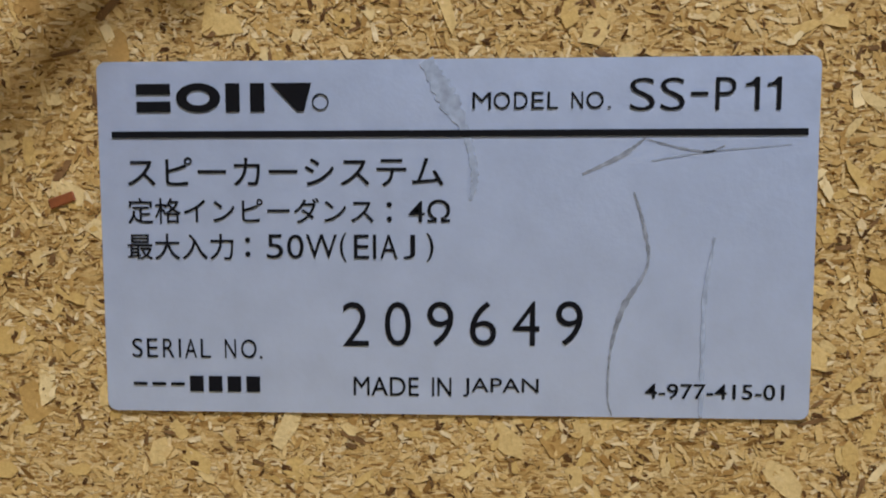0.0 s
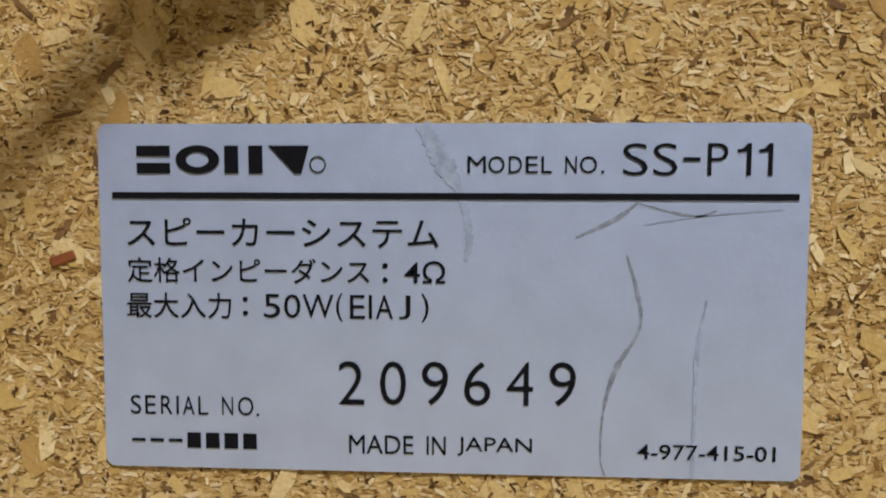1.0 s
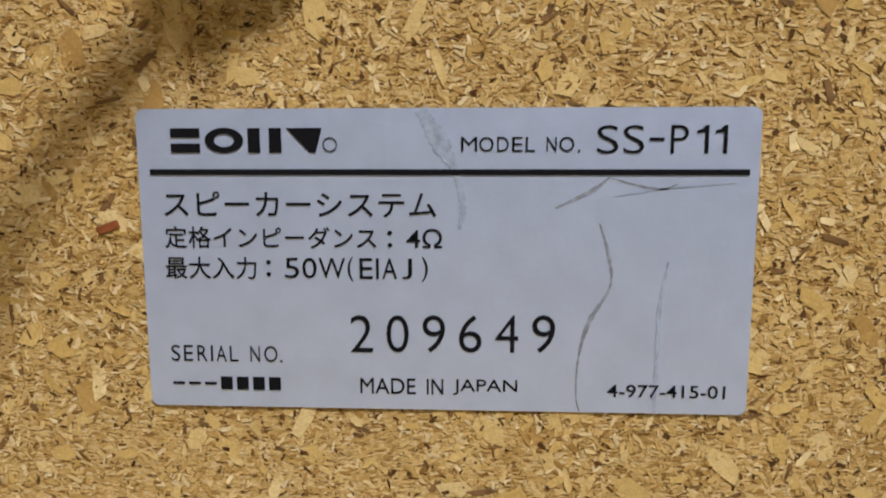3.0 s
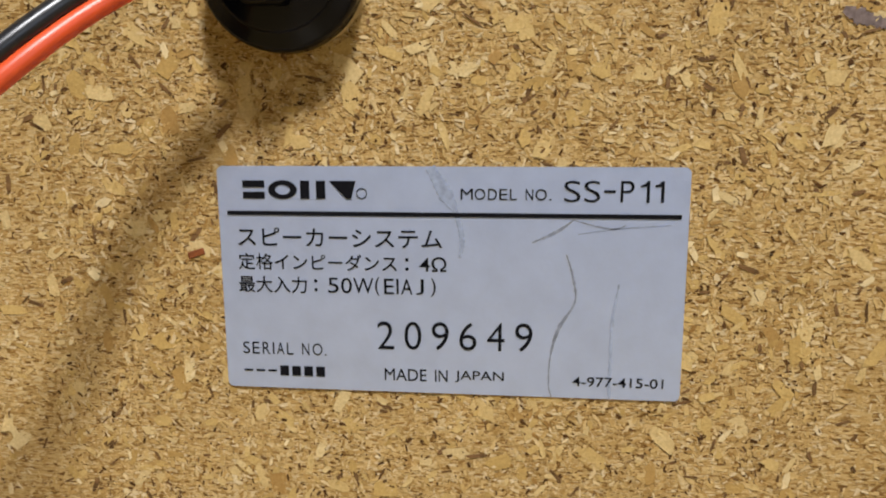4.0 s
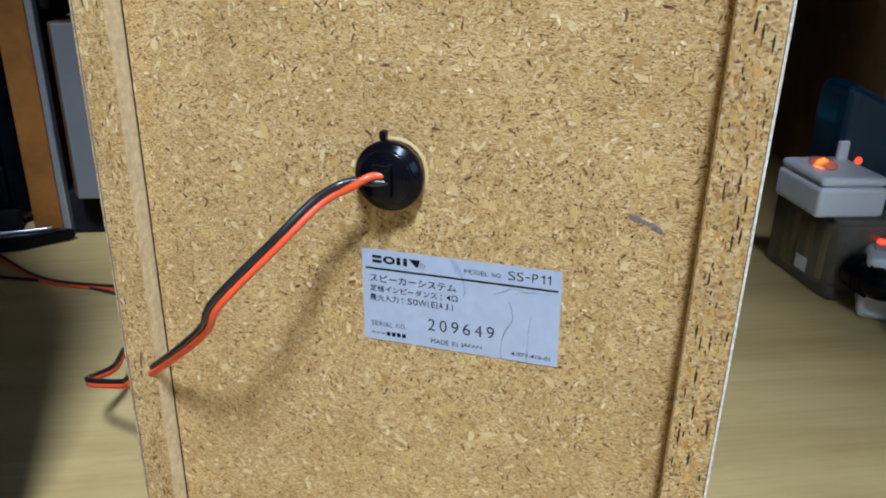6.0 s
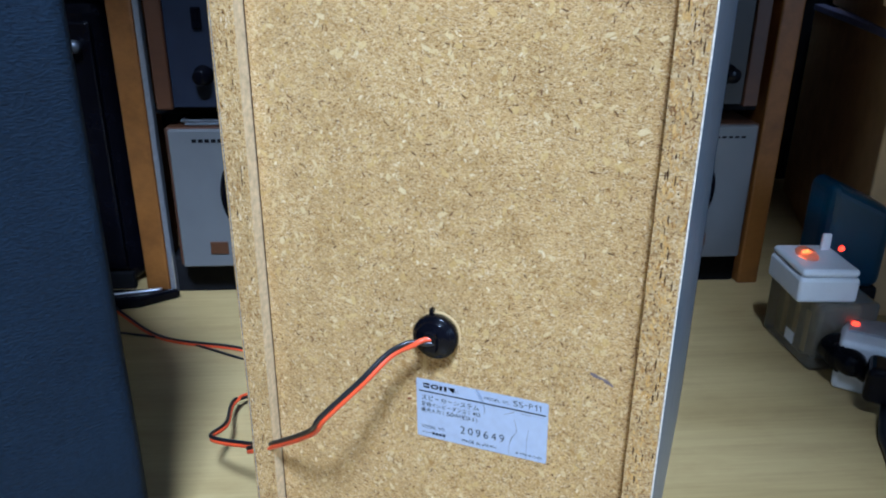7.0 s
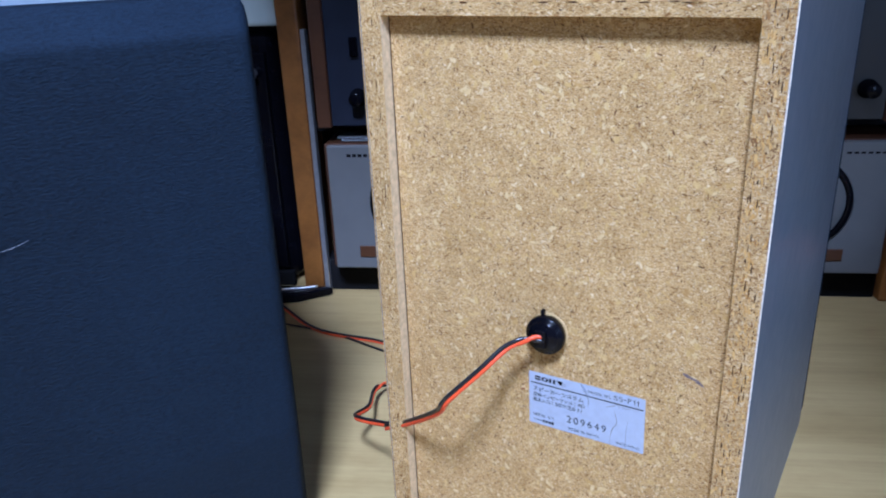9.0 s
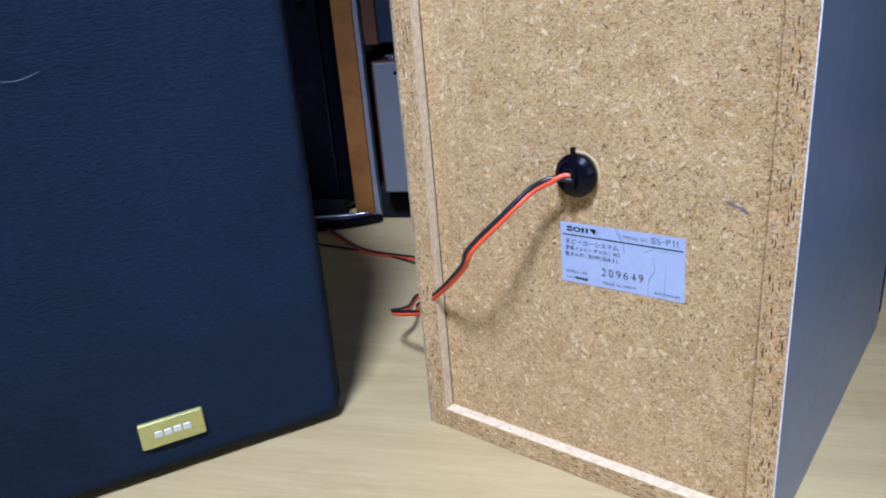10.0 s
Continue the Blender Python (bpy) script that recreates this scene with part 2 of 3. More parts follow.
def flakes(name, parent, n, x0, x1, z0, z1, y, long, seed, along=None, slim=(0.12, 0.38), mat=None, lift=0.0):
    """Loose wood flakes pressed into a face that looks along +y at height y: thin uneven slivers, each its own island."""
    rng = np.random.default_rng(seed)
    verts, faces = [], []
    cx, cz = rng.uniform(x0, x1, n), rng.uniform(z0, z1, n)
    ln_ = long * np.exp(np.clip(rng.normal(0, 0.55, n), -1.2, 0.8))
    wd = ln_ * rng.uniform(*slim, n)
    an = rng.uniform(0, math.pi, n) if along is None else rng.normal(along, 0.35, n)
    for k in range(n):
        a, b = ln_[k] / 2, wd[k] / 2
        j = rng.uniform(0.55, 1.0, 6)
        pts = ((-a * j[0], -b * 0.4), (-a * 0.35, -b * j[1]), (a * 0.5, -b * j[2]), (a * j[3], b * 0.3), (a * 0.3, b * j[4]), (-a * 0.55, b * j[5]))
        c, s = math.cos(an[k]), math.sin(an[k])
        tx, tz, rise = rng.normal(0, 0.07), rng.normal(0, 0.07), y + lift + rng.uniform(0.00002, 0.00006)
        first = len(verts)
        for u, v in pts:
            dx, dz = c * u - s * v, s * u + c * v
            verts.append((min(max(cx[k] + dx, x0), x1), rise + 0.00005 + min(max(tx * dx + tz * dz, -0.00006), 0.00006), min(max(cz[k] + dz, z0), z1)))
        faces.append(tuple(range(first + 5, first - 1, -1)))
    me = bpy.data.meshes.new(name)
    me.from_pydata(verts, [], faces)
    me.materials.append(mat or M_FLAKE)
    ob = new(name, me)
    ob.parent = parent
    return tagged(ob, "pale and brown pressed wood flakes", kind="stuff")


def lettering(name, text, x0, x1, z0, z1, mat, parent, thin=0.0):
    """Raised print in the box x0..x1, z0..z1 on a face that looks along -y."""
    cu = bpy.data.curves.new(name, "FONT")
    cu.body, cu.offset = text, thin
    cu.resolution_u = 4
    ob = new(name + "_outline", cu)
    me = bpy.data.meshes.new_from_object(ob.evaluated_get(bpy.context.evaluated_depsgraph_get()))
    bpy.data.objects.remove(ob)
    bpy.data.curves.remove(cu)
    co = np.array([v.co[:] for v in me.vertices])
    lo, hi = co.min(0), co.max(0)
    for v in me.vertices:
        v.co = (x0 + (v.co.x - lo[0]) / (hi[0] - lo[0]) * (x1 - x0), 0, z0 + (v.co.y - lo[1]) / (hi[1] - lo[1]) * (z1 - z0))
    me.name = name
    me.materials.clear()
    me.materials.append(mat)
    o = new(name, me)
    o.parent = parent
    return o


def stroke(name, pts, widths, mat, parent, y=0.0, seed=1):
    """A flat uneven stroke on a face that looks along -y, through (x, z) points."""
    rng = random.Random(seed)
    line = spline([(x, y, z) for x, z in pts], 14)
    bm, last = bmesh.new(), None
    for k, c in enumerate(line):
        d = (line[min(k + 1, len(line) - 1)] - line[max(k - 1, 0)]).normalized()
        s = Vector((-d.z, 0, d.x))
        t = k / (len(line) - 1) * (len(widths) - 1)
        i = min(int(t), len(widths) - 2)
        w = (widths[i] + (widths[i + 1] - widths[i]) * (t - i)) * rng.uniform(0.55, 1.1) / 2
        pair = bm.verts.new(c + s * w), bm.verts.new(c - s * w)
        if last:
            bm.faces.new((last[0], last[1], pair[1], pair[0]))
        last = pair
    return part(name, bm, mat, parent)


# ---------------------------------------------------------------- room and table
room = dict(x0=-2.0, x1=2.2, y0=-2.2, y1=1.6, z0=-0.72, z1=1.70)
r = room
for nm, b in (("wall_north", (r["x0"], r["x1"], r["y1"], r["y1"] + 0.1, r["z0"], r["z1"])), ("wall_south", (r["x0"], r["x1"], r["y0"] - 0.1, r["y0"], r["z0"], r["z1"])),
              ("wall_west", (r["x0"] - 0.1, r["x0"], r["y0"], r["y1"], r["z0"], r["z1"])), ("wall_east", (r["x1"], r["x1"] + 0.1, r["y0"], r["y1"], r["z0"], r["z1"]))):
    tagged(part(nm, box(*b), M_PAINT), "plain painted room wall", "wall", kind="structure")
tagged(part("floor", box(r["x0"], r["x1"], r["y0"], r["y1"], r["z0"] - 0.1, r["z0"]), M_FLOOR), "brown wooden room floor", "floor", kind="structure")
tagged(part("ceiling", box(r["x0"], r["x1"], r["y0"], r["y1"], r["z1"], r["z1"] + 0.1), M_PAINT), "plain painted ceiling", "ceiling", kind="structure")
fixture = thing("ceiling_lamp", "round white ceiling lamp", "lamp", pose(LAMP[0], LAMP[1], r["z1"]))
part("base_plate", lathe([(0.0, 0), (0.24, 0), (0.25, -0.02), (0.24, -0.04), (0.0, -0.04)], 40, "z"), M_WHITE, fixture, smooth=True)

TURN = math.degrees(math.atan2(0.4308, 0.9025))
RACK = pose(0, 0, 0, 0, 0, TURN)
window = thing("window_1", "plain daylight window in the side wall", "window", pose(2.2, -1.25, 0.80), kind="structure")
for b in ((-0.70, 0.70, -0.50, -0.46), (-0.70, 0.70, 0.46, 0.50), (-0.70, -0.66, -0.46, 0.46), (0.66, 0.70, -0.46, 0.46)):
    part("window_frame", box(-0.03, 0.0, *b), M_WHITE, window)
desk = thing("desk", "pale wood-grain laminate desk top on legs", "desk", RACK)
part("desktop", box(-0.75, 0.75, -0.55, 0.75, -0.03, 0.0, 0.002), M_TABLE, desk)
for x in (-0.7, 0.7):
    for y in (-0.5, 0.7):
        part("leg", box(x - 0.025, x + 0.025, y - 0.025, y + 0.025, -0.72, -0.03, 0.003), M_MATT, desk)

# ---------------------------------------------------------------- loudspeaker pair
W, H, D, TH, REC = 0.1925, 0.3208, 0.272, 0.0121, 0.0068


def loudspeaker(m):
    """Seen from its front it looks along -y; y = 0 is the rim of its back."""
    sp = thing("loudspeaker", "grey vinyl bookshelf loudspeaker with raw chipboard back and blue foam grille", "loudspeaker", m, "pair of loudspeakers")
    hw, body, fo = W / 2, 0.244, 0.0006
    for nm, b in (("side_board", (-hw + fo, -hw + TH, -body, 0, 0.0002, H - fo)), ("side_board", (hw - TH, hw - fo, -body, 0, 0.0002, H - fo)),
                  ("top_board", (-hw + TH, hw - TH, -body, 0, H - TH, H - fo)), ("bottom_board", (-hw + TH, hw - TH, -body, 0, 0.0002, TH))):
        tall = nm == "side_board"
        bm = box(*b, bevel=0.0003, seg=1)
        bm.normal_update()
        for f in bm.faces:
            if abs(f.normal.x if tall else f.normal.z) > 0.9:
                f.material_index = 1
        worn = tall and b[0] < 0
        bd = part(nm, bm, [M_EDGEWORN if worn else M_EDGE, M_BOARD], sp)
        flakes("edge_flake", bd, 1500 if tall else 850, b[0] + 0.0003, b[1] - 0.0003, b[4] + 0.0003, b[5] - 0.0003, 0.0, 0.0019, 7 + int(b[0] * 1e4) % 90, math.pi / 2 if tall else 0.0, (0.12, 0.34), M_WORNFLAKE if worn else M_EDGEFLAKE)
        # torn pits in the sawn edge
        rng = random.Random(int(b[0] * 1e5) + (1 if tall else 2))
        pm = bmesh.new()
        for k in range((170 if b[0] < 0 else 100) if tall else 65):
            x, z = rng.uniform(b[0] + 0.0012, b[1] - 0.0012), rng.uniform(b[4] + 0.002, b[5] - 0.002)
            lx, lz = rng.uniform(0.0001, 0.00035), rng.uniform(0.0003, 0.0009) * rng.choice((1, 1, 1, 2.2))
            if not tall:
                lx, lz = lz, lx
            ring = [pm.verts.new((x + lx * rng.uniform(0.6, 1.1) * math.cos(a), 0.00014, z + lz * rng.uniform(0.6, 1.1) * math.sin(a))) for a in [j * math.pi / 4 for j in range(8)]]
            pm.faces.new(ring[::-1])
        for k in range(34 if worn else 8):
            x, z = rng.uniform(b[0] + 0.002, b[1] - 0.002), rng.uniform(b[4] + 0.006, b[5] - 0.006)
            ring = [(rng.uniform(0.00016, 0.0004) * math.cos(a), rng.uniform(0.0014, 0.0032) * math.sin(a)) for a in [j * math.pi / 5 for j in range(10)]]
            pm.faces.new([pm.verts.new((x + (u if tall else w), 0.00015, z + (w if tall else u))) for u, w in (ring[::-1] if tall else ring)])
        tagged(part("torn_pit", pm, M_PITS, bd), kind="stuff")
    # vinyl skin wrapped over the two sides and the top, its cut end showing white
    for nm, b in (("side_skin", (-hw, -hw + fo, -body, 0.0002, 0.0002, H)), ("side_skin", (hw - fo, hw, -body, 0.0002, 0.0002, H)), ("top_skin", (-hw + fo, hw - fo, -body, 0.0002, H - fo, H))):
        bm = box(*b)
        for f in bm.faces:
            if f.calc_center_median().y > 0.0001:
                f.material_index = 1
        part(nm, bm, [M_VINYL, M_EDGE if b[0] > 0 else M_VINYLCUT], sp)
    back = part("back_panel", box(-hw + TH, hw - TH, -REC - 0.009, -REC, TH, H - TH), M_CHIP, sp, "raw chipboard back panel")
    face = (-hw + TH + 0.0004, hw - TH - 0.0004, TH + 0.0003, H - TH - 0.0003, -REC)
    near = (0.0095 - 0.080, 0.0095 + 0.025, 0.085, 0.170, -REC)
    flakes("wood_flake", back, 30000, *face, 0.0010, 5)
    flakes("wood_flake", back, 22000, *near, 0.0009, 11)
    flakes("dark_gap", back, 5000, *face, 0.0007, 51, None, (0.15, 0.45), M_SLIVER, 0.00002)
    flakes("dark_gap", back, 2600, *near, 0.0006, 52, None, (0.2, 0.5), M_GAP, 0.00002)
    flakes("large_flake", back, 3000, *face, 0.0024, 21, None, (0.20, 0.55), M_BIG, 0.00002)
    flakes("large_flake", back, 420, *near, 0.0026, 22, None, (0.22, 0.60), M_BIG, 0.00003)
    flakes("dark_sliver", back, 1900, *face, 0.0017, 31, None, (0.10, 0.26), M_SLIVER, 0.00004)
    flakes("pale_sliver", back, 850, *face, 0.0014, 41, None, (0.2, 0.5), M_PALE, 0.00004)
    # narrow open joint round the panel
    part("joint", box(hw - TH - 0.0007, hw - TH - 0.0001, -REC - 0.001, -REC + 0.00018, TH, H - TH), M_PITS, back)
    # foam grille with chamfered top and sides on a black baffle
    part("baffle", box(-hw + 0.001, hw - 0.001, -body - 0.004, -body, 0.0004, H - 0.001), M_MATT, sp)
    bm = bmesh.new()
    y0, y1, y2 = -body - 0.004, 0, -D
    loops = []
    # (depth, inset of the sides, inset of the top)
    for y, ins, drop in ((y0, 0, 0), (-body - 0.008, 0, 0.002), (-body - 0.014, 0.0012, 0.007), (-body - 0.020, 0.0034, 0.0115), (y2 + 0.0028, 0.0056, 0.0146),
                         (y2 + 0.0010, 0.0074, 0.0162), (y2, 0.0100, 0.0182), (y2, 0.0125, 0.0205)):
        sx, top, bot = hw - ins, H - drop, 0.006 + max(0.0, ins - 0.0056)
        pts = []
        rad = 0.006
        for cx, cz, a0 in ((sx - rad, top - rad, 0), (-sx + rad, top - rad, 90), (-sx + 0.004, bot + 0.004, 180), (sx - 0.004, bot + 0.004, 270)):
            rr = rad if a0 < 180 else 0.004
            for k in range(6):
                a = radians(a0 + 90 * k / 5)
                pts.append(bm.verts.new((cx + rr * math.cos(a), y, cz + rr * math.sin(a))))
        loops.append(pts)
    for one, two in zip(loops, loops[1:]):
        for k in range(len(one)):
            bm.faces.new((one[k], one[(k + 1) % len(one)], two[(k + 1) % len(one)], two[k]))
    bm.faces.new(loops[0]), bm.faces.new(loops[-1])
    # the lower third leans back below a soft crease
    bmesh.ops.recalc_face_normals(bm, faces=bm.faces)
    crease, lean = 0.082, 0.006
    bmesh.ops.bisect_plane(bm, geom=bm.verts[:] + bm.edges[:] + bm.faces[:], plane_co=(0, 0, crease), plane_no=(0, 0, 1))
    for v in bm.verts:
        if v.co.z < crease and v.co.y < -body - 0.010:
            v.co.y += (crease - v.co.z) / crease * lean
    grille = part("grille", bm, M_FOAM, sp, "dark blue foam grille with chamfered edges", smooth=True)
    for p in grille.data.polygons:
        p.use_smooth = p.area < 0.002
    badge = part("badge", box(-0.0169, 0.0169, -0.0022, 0.001, -0.00825, 0.00825, 0.0012, 3), M_GOLD, grille, "gold name badge",
                 at=pose(-0.0027, y2 + (crease - 0.0315) / crease * lean, 0.0315, math.degrees(math.atan(lean / crease))))
    for a in (-0.0094, -0.0045, 0.0004, 0.0054):
        part("badge_mark", box(a, a + 0.0041, -0.0025, -0.002, -0.0018, 0.0020, 0.0003, 1), M_SILVER, badge)
    return sp


M_SLIVER = simple("dark_brown_sliver", (0.17, 0.09, 0.035), 0.7, 0, 0.5, 500)
M_BIG = flake_material("large_wood_flake", 0.0, [(0.0, (0.44, 0.26, 0.085)), (0.12, (0.55, 0.36, 0.12)), (0.5, (0.64, 0.44, 0.165)), (1.0, (0.74, 0.57, 0.29))])
M_GAP = simple("deep_gap", (0.09, 0.042, 0.014), 0.9, 0, 0.5, 900)
M_PALE = simple("pale_wood_sliver", (0.73, 0.57, 0.31), 0.6, 0, 0.15, 500)
M_BOARD = simple("pale_board_face", (0.66, 0.51, 0.29), 0.65, 0, 0.22, 320, 0.05)
M_PITS = simple("dark_wood_pit", (0.06, 0.03, 0.012), 0.9, 0, 0.5, 900)
M_RUB = simple("dark_rub", (0.20, 0.15, 0.135), 0.8, 0, 0.5, 900)
for m in (M_BIG, M_GAP, M_MATT, M_CARTON, M_SLIVER, M_PALE, M_PITS, M_RUB, M_INK, M_BLACK, M_FLAKE, M_EDGEFLAKE, M_CHIP, M_EDGE, M_BOARD):
    m.node_tree.nodes["Principled BSDF"].inputs["Specular IOR Level"].default_value = 0.15
first = loudspeaker(pose(0.00945, -REC, 0, 0, 0, 180))
n_dir, w_dir = Vector((0.9016, -0.4325, 0)), Vector((0.4325, 0.9016, 0))
corner = Vector((-0.1351, -0.0505, 0)) + w_dir * (0.0198 - W / 2) - n_dir * D
second = copy_thing(first, Matrix.Translation(corner) @ pose(0, 0, 0, 0, 0, 64.4))

# ---------------------------------------------------------------- cable plug on the back panel
plug = thing("cable_plug", "round black plastic cable gland pushed into the chipboard", "cable plug", pose(0.0103, 0.0, 0.1613))
part("flange", lathe([(0.0, -0.0065), (0.0075, -0.0065), (0.0078, -0.006), (0.0080, -0.0055), (0.0095, -0.0052), (0.0100, -0.0042), (0.0100, -0.0018), (0.0090, -0.0012), (0.0090, -0.0001), (0.0, -0.0001)], 48), M_BLACK, plug, smooth=True)
part("hole_rim", lathe([(0.0088, -0.00005), (0.0090, -0.0004), (0.0095, -0.0003), (0.0099, -0.00012)], 40, "y", False), M_FLAKE, plug, "pale chipped wood rim", at=pose(0.0005, 0, 0.0005))
part("collar", box(-0.0032, 0.0024, -0.0098, -0.0063, -0.005, 0.0045, 0.0008), M_BLACK, plug)
part("key_tab", box(-0.0032, -0.0014, -0.003, -0.0002, 0.0095, 0.0122, 0.0004, 1), M_BLACK, plug)

# ---------------------------------------------------------------- speaker cable
RUN = [(0.0118, -0.0085, 0.1620), (0.0045, -0.0118, 0.1612), (-0.0044, -0.0165, 0.1567), (-0.0135, -0.0260, 0.1462), (-0.0285, -0.0335, 0.1295), (-0.0385, -0.0280, 0.1160), (-0.0718, -0.0086, 0.0873), (-0.0984, 0.0040, 0.0677),
       (-0.0955, 0.0140, 0.0640), (-0.1200, 0.0290, 0.0480), (-0.1560, 0.0422, 0.0340), (-0.1680, 0.0720, 0.0220), (-0.1900, 0.1120, 0.0110), (-0.1780, 0.1480, 0.0040), (-0.2050, 0.1790, 0.0024), (-0.2430, 0.1865, 0.0024), (-0.3120, 0.1770, 0.0024), (-0.3734, 0.1970, 0.0024), (-0.4300, 0.2230, 0.0024)]
line = spline(RUN, 14)
cable = thing("speaker_cable", "twin red and black speaker cable hanging from a plug", "cable", pose(0, 0, 0))
red, black = [], []
for k, c in enumerate(line):
    d = (line[min(k + 1, len(line) - 1)] - line[max(k - 1, 0)]).normalized()
    side = d.cross(Vector((0, -1, 0.15))).normalized()
    if side.z < 0 and k < 4:
        side = -side
    out = side.cross(d).normalized()
    s = k / len(line)
    a = math.pi * min(1.0, max(0.0, (s - 0.025) / 0.06)) + 0.5 * math.sin(11 * s)
    off = (math.cos(a) * side + math.sin(a) * out) * 0.0010
    red.append(c + off), black.append(c - off)
part("red_core", tube(red, 0.00112), M_RED, cable, "orange-red insulated wire", smooth=True)
part("black_core", tube(black, 0.00112), M_CABLE, cable, "black insulated wire", smooth=True)

thin = thing("thin_lead", "thin dark lead lying on the desk", "cable", pose(0, 0, 0))
part("lead", tube(spline([(-0.43, 0.165, 0.0012), (-0.36, 0.172, 0.0012), (-0.30, 0.180, 0.0012), (-0.24, 0.176, 0.0012), (-0.17, 0.17, 0.0012)], 10), 0.0011, 8), M_CABLE, thin, smooth=True)

# ---------------------------------------------------------------- specification label
label = thing("rating_label", "silver foil rating label with black print, scuffed, stuck on chipboard", "label", Matrix.Translation((0, -0.00022, 0.1373)) @ pose(0, 0, 0, 0, -1.0, 0))
bm = bmesh.new()
ring = []
for cx, cz, a0 in ((0.0592, -0.0008, 0), (0.0008, -0.0008, 90), (0.0008, -0.0292, 180), (0.0592, -0.0292, 270)):
    for k in range(6):
        a = radians(a0 + 18 * k)
        ring.append(bm.verts.new((cx + 0.0008 * math.cos(a), 0, cz + 0.0008 * math.sin(a))))
face = bm.faces.new(ring[::-1])
ext = bmesh.ops.extrude_face_region(bm, geom=[face])
bmesh.ops.translate(bm, verts=[v for v in ext["geom"] if isinstance(v, bmesh.types.BMVert)], vec=(0, -0.0001, 0))
bmesh.ops.recalc_face_normals(bm, faces=bm.faces)
foil = part("foil", bm, M_LABEL, label)
ink = thing("print", "", "", pose(0, -0.00018, 0))
ink.parent = label
mm = 0.001
# the maker's mark as plain shapes: two bars, an oval, two posts, a wedge, a small ring
for a, b, c, d in ((3.43, 6.35, -2.75, -1.86), (3.43, 6.35, -4.22, -3.33), (11.1, 12.3, -4.22, -1.86), (13.2, 14.4, -4.22, -1.86)):
    part("maker_mark", box(a * mm, b * mm, -0.00002, 0.00002, c * mm, d * mm, 0), M_INK, ink)
bm = lathe([(0.00190, -0.00002), (0.00190, 0.00002), (0.00100, 0.00002), (0.00100, -0.00002), (0.00190, -0.00002)], 36, "y", False)
bmesh.ops.scale(bm, vec=(1.0, 1.0, 0.64), verts=bm.verts)
part("maker_mark", bm, M_INK, ink, at=pose(0.00875, 0, -0.00304))
bm = bmesh.new()
bm.faces.new([bm.verts.new((x * mm, -0.00002, z * mm)) for x, z in ((14.9, -1.86), (17.15, -4.22), (17.75, -4.22), (18.4, -1.86))][::-1])
part("maker_mark", bm, M_INK, ink)
part("ring_mark", lathe([(0.00070, -0.00002), (0.00070, 0.00002), (0.00060, 0.00002), (0.00060, -0.00002), (0.00070, -0.00002)], 28, "y", False), M_INK, ink, at=pose(0.01914, 0, -0.00345))
part("rule", box(1.19 * mm, 59.1 * mm, -0.00002, 0.00002, -6.38 * mm, -5.83 * mm), M_INK, ink)
for text, x0, x1, z0, z1 in (("スピーカーシステム", 2.42, 29.45, -10.48, -8.0),
                             ("定格インピーダンス", 2.36, 23.55, -13.64, -11.45), (":", 24.65, 25.1, -13.45, -11.8), ("4Ω", 26.5, 30.0, -13.5, -11.6),
                             ("最大入力", 2.25, 11.5, -16.74, -14.5), (":", 12.5, 12.95, -16.45, -14.8),
                             *((c, 20.8 + 3.62 * k, 20.8 + 3.62 * k + 2.25, -24.1 + 0.04 * k, -20.3 + 0.04 * k) for k, c in enumerate("209649")),
                             ("MADE", 21.7, 27.3, -28.38, -26.75), ("IN", 28.45, 30.1, -28.38, -26.75), ("JAPAN", 31.1, 37.5, -28.38, -26.75), ("4-977-415-01", 46.4, 57.9, -28.35, -27.05)):
    lettering("printed_line", text, x0 * mm, x1 * mm, z0 * mm, z1 * mm, M_INK, ink, -0.006 if len(text) == 1 and text != ":" else 0.0 if "A" in text or "I" in text else 0.004)
# lines set letter by letter: characters, their left and right ends, foot and head, weight
for text, ends, z0, z1, thin_by in (
        ("MODELNO", (31.85, 33.38, 33.59, 34.95, 35.29, 36.40, 36.71, 37.71, 38.02, 38.89, 39.99, 40.93, 41.2, 42.61), -4.15, -2.75, -0.004),
        ("SSP", (44.73, 46.76, 47.2, 49.17, 51.63, 53.26), -4.33, -1.68, -0.010),
        ("50WEAJ", (14.35, 15.78, 16.12, 17.55, 17.75, 20.41, 21.84, 23.13, 24.07, 25.56, 26.05, 27.05), -16.6, -14.55, -0.002),
        ("()", (20.64, 21.22, 27.99, 28.6), -16.85, -14.4, 0.0),
        ("SERALNO", (2.36, 3.29, 3.66, 4.62, 5.07, 6.1, 7.03, 8.07, 8.41, 9.3, 10.53, 11.51, 11.95, 13.31), -25.25, -23.6, -0.004)):
    for k, c in enumerate(text):
        lettering("printed_letter", c, ends[2 * k] * mm, ends[2 * k + 1] * mm, z0 * mm, z1 * mm, M_INK, ink, thin_by)
for nm, a, b, c, d in (("printed_dash", 49.64, 51.03, -3.15, -2.84), ("printed_letter", 23.47, 23.74, -16.6, -14.55), ("printed_letter", 6.47, 6.67, -25.25, -23.6),
                       ("printed_dot", 42.97, 43.18, -4.15, -3.95), ("printed_dot", 13.6, 13.8, -25.25, -25.05)):
    part(nm, box(a * mm, b * mm, -0.00001, 0.00001, c * mm, d * mm), M_INK, ink)
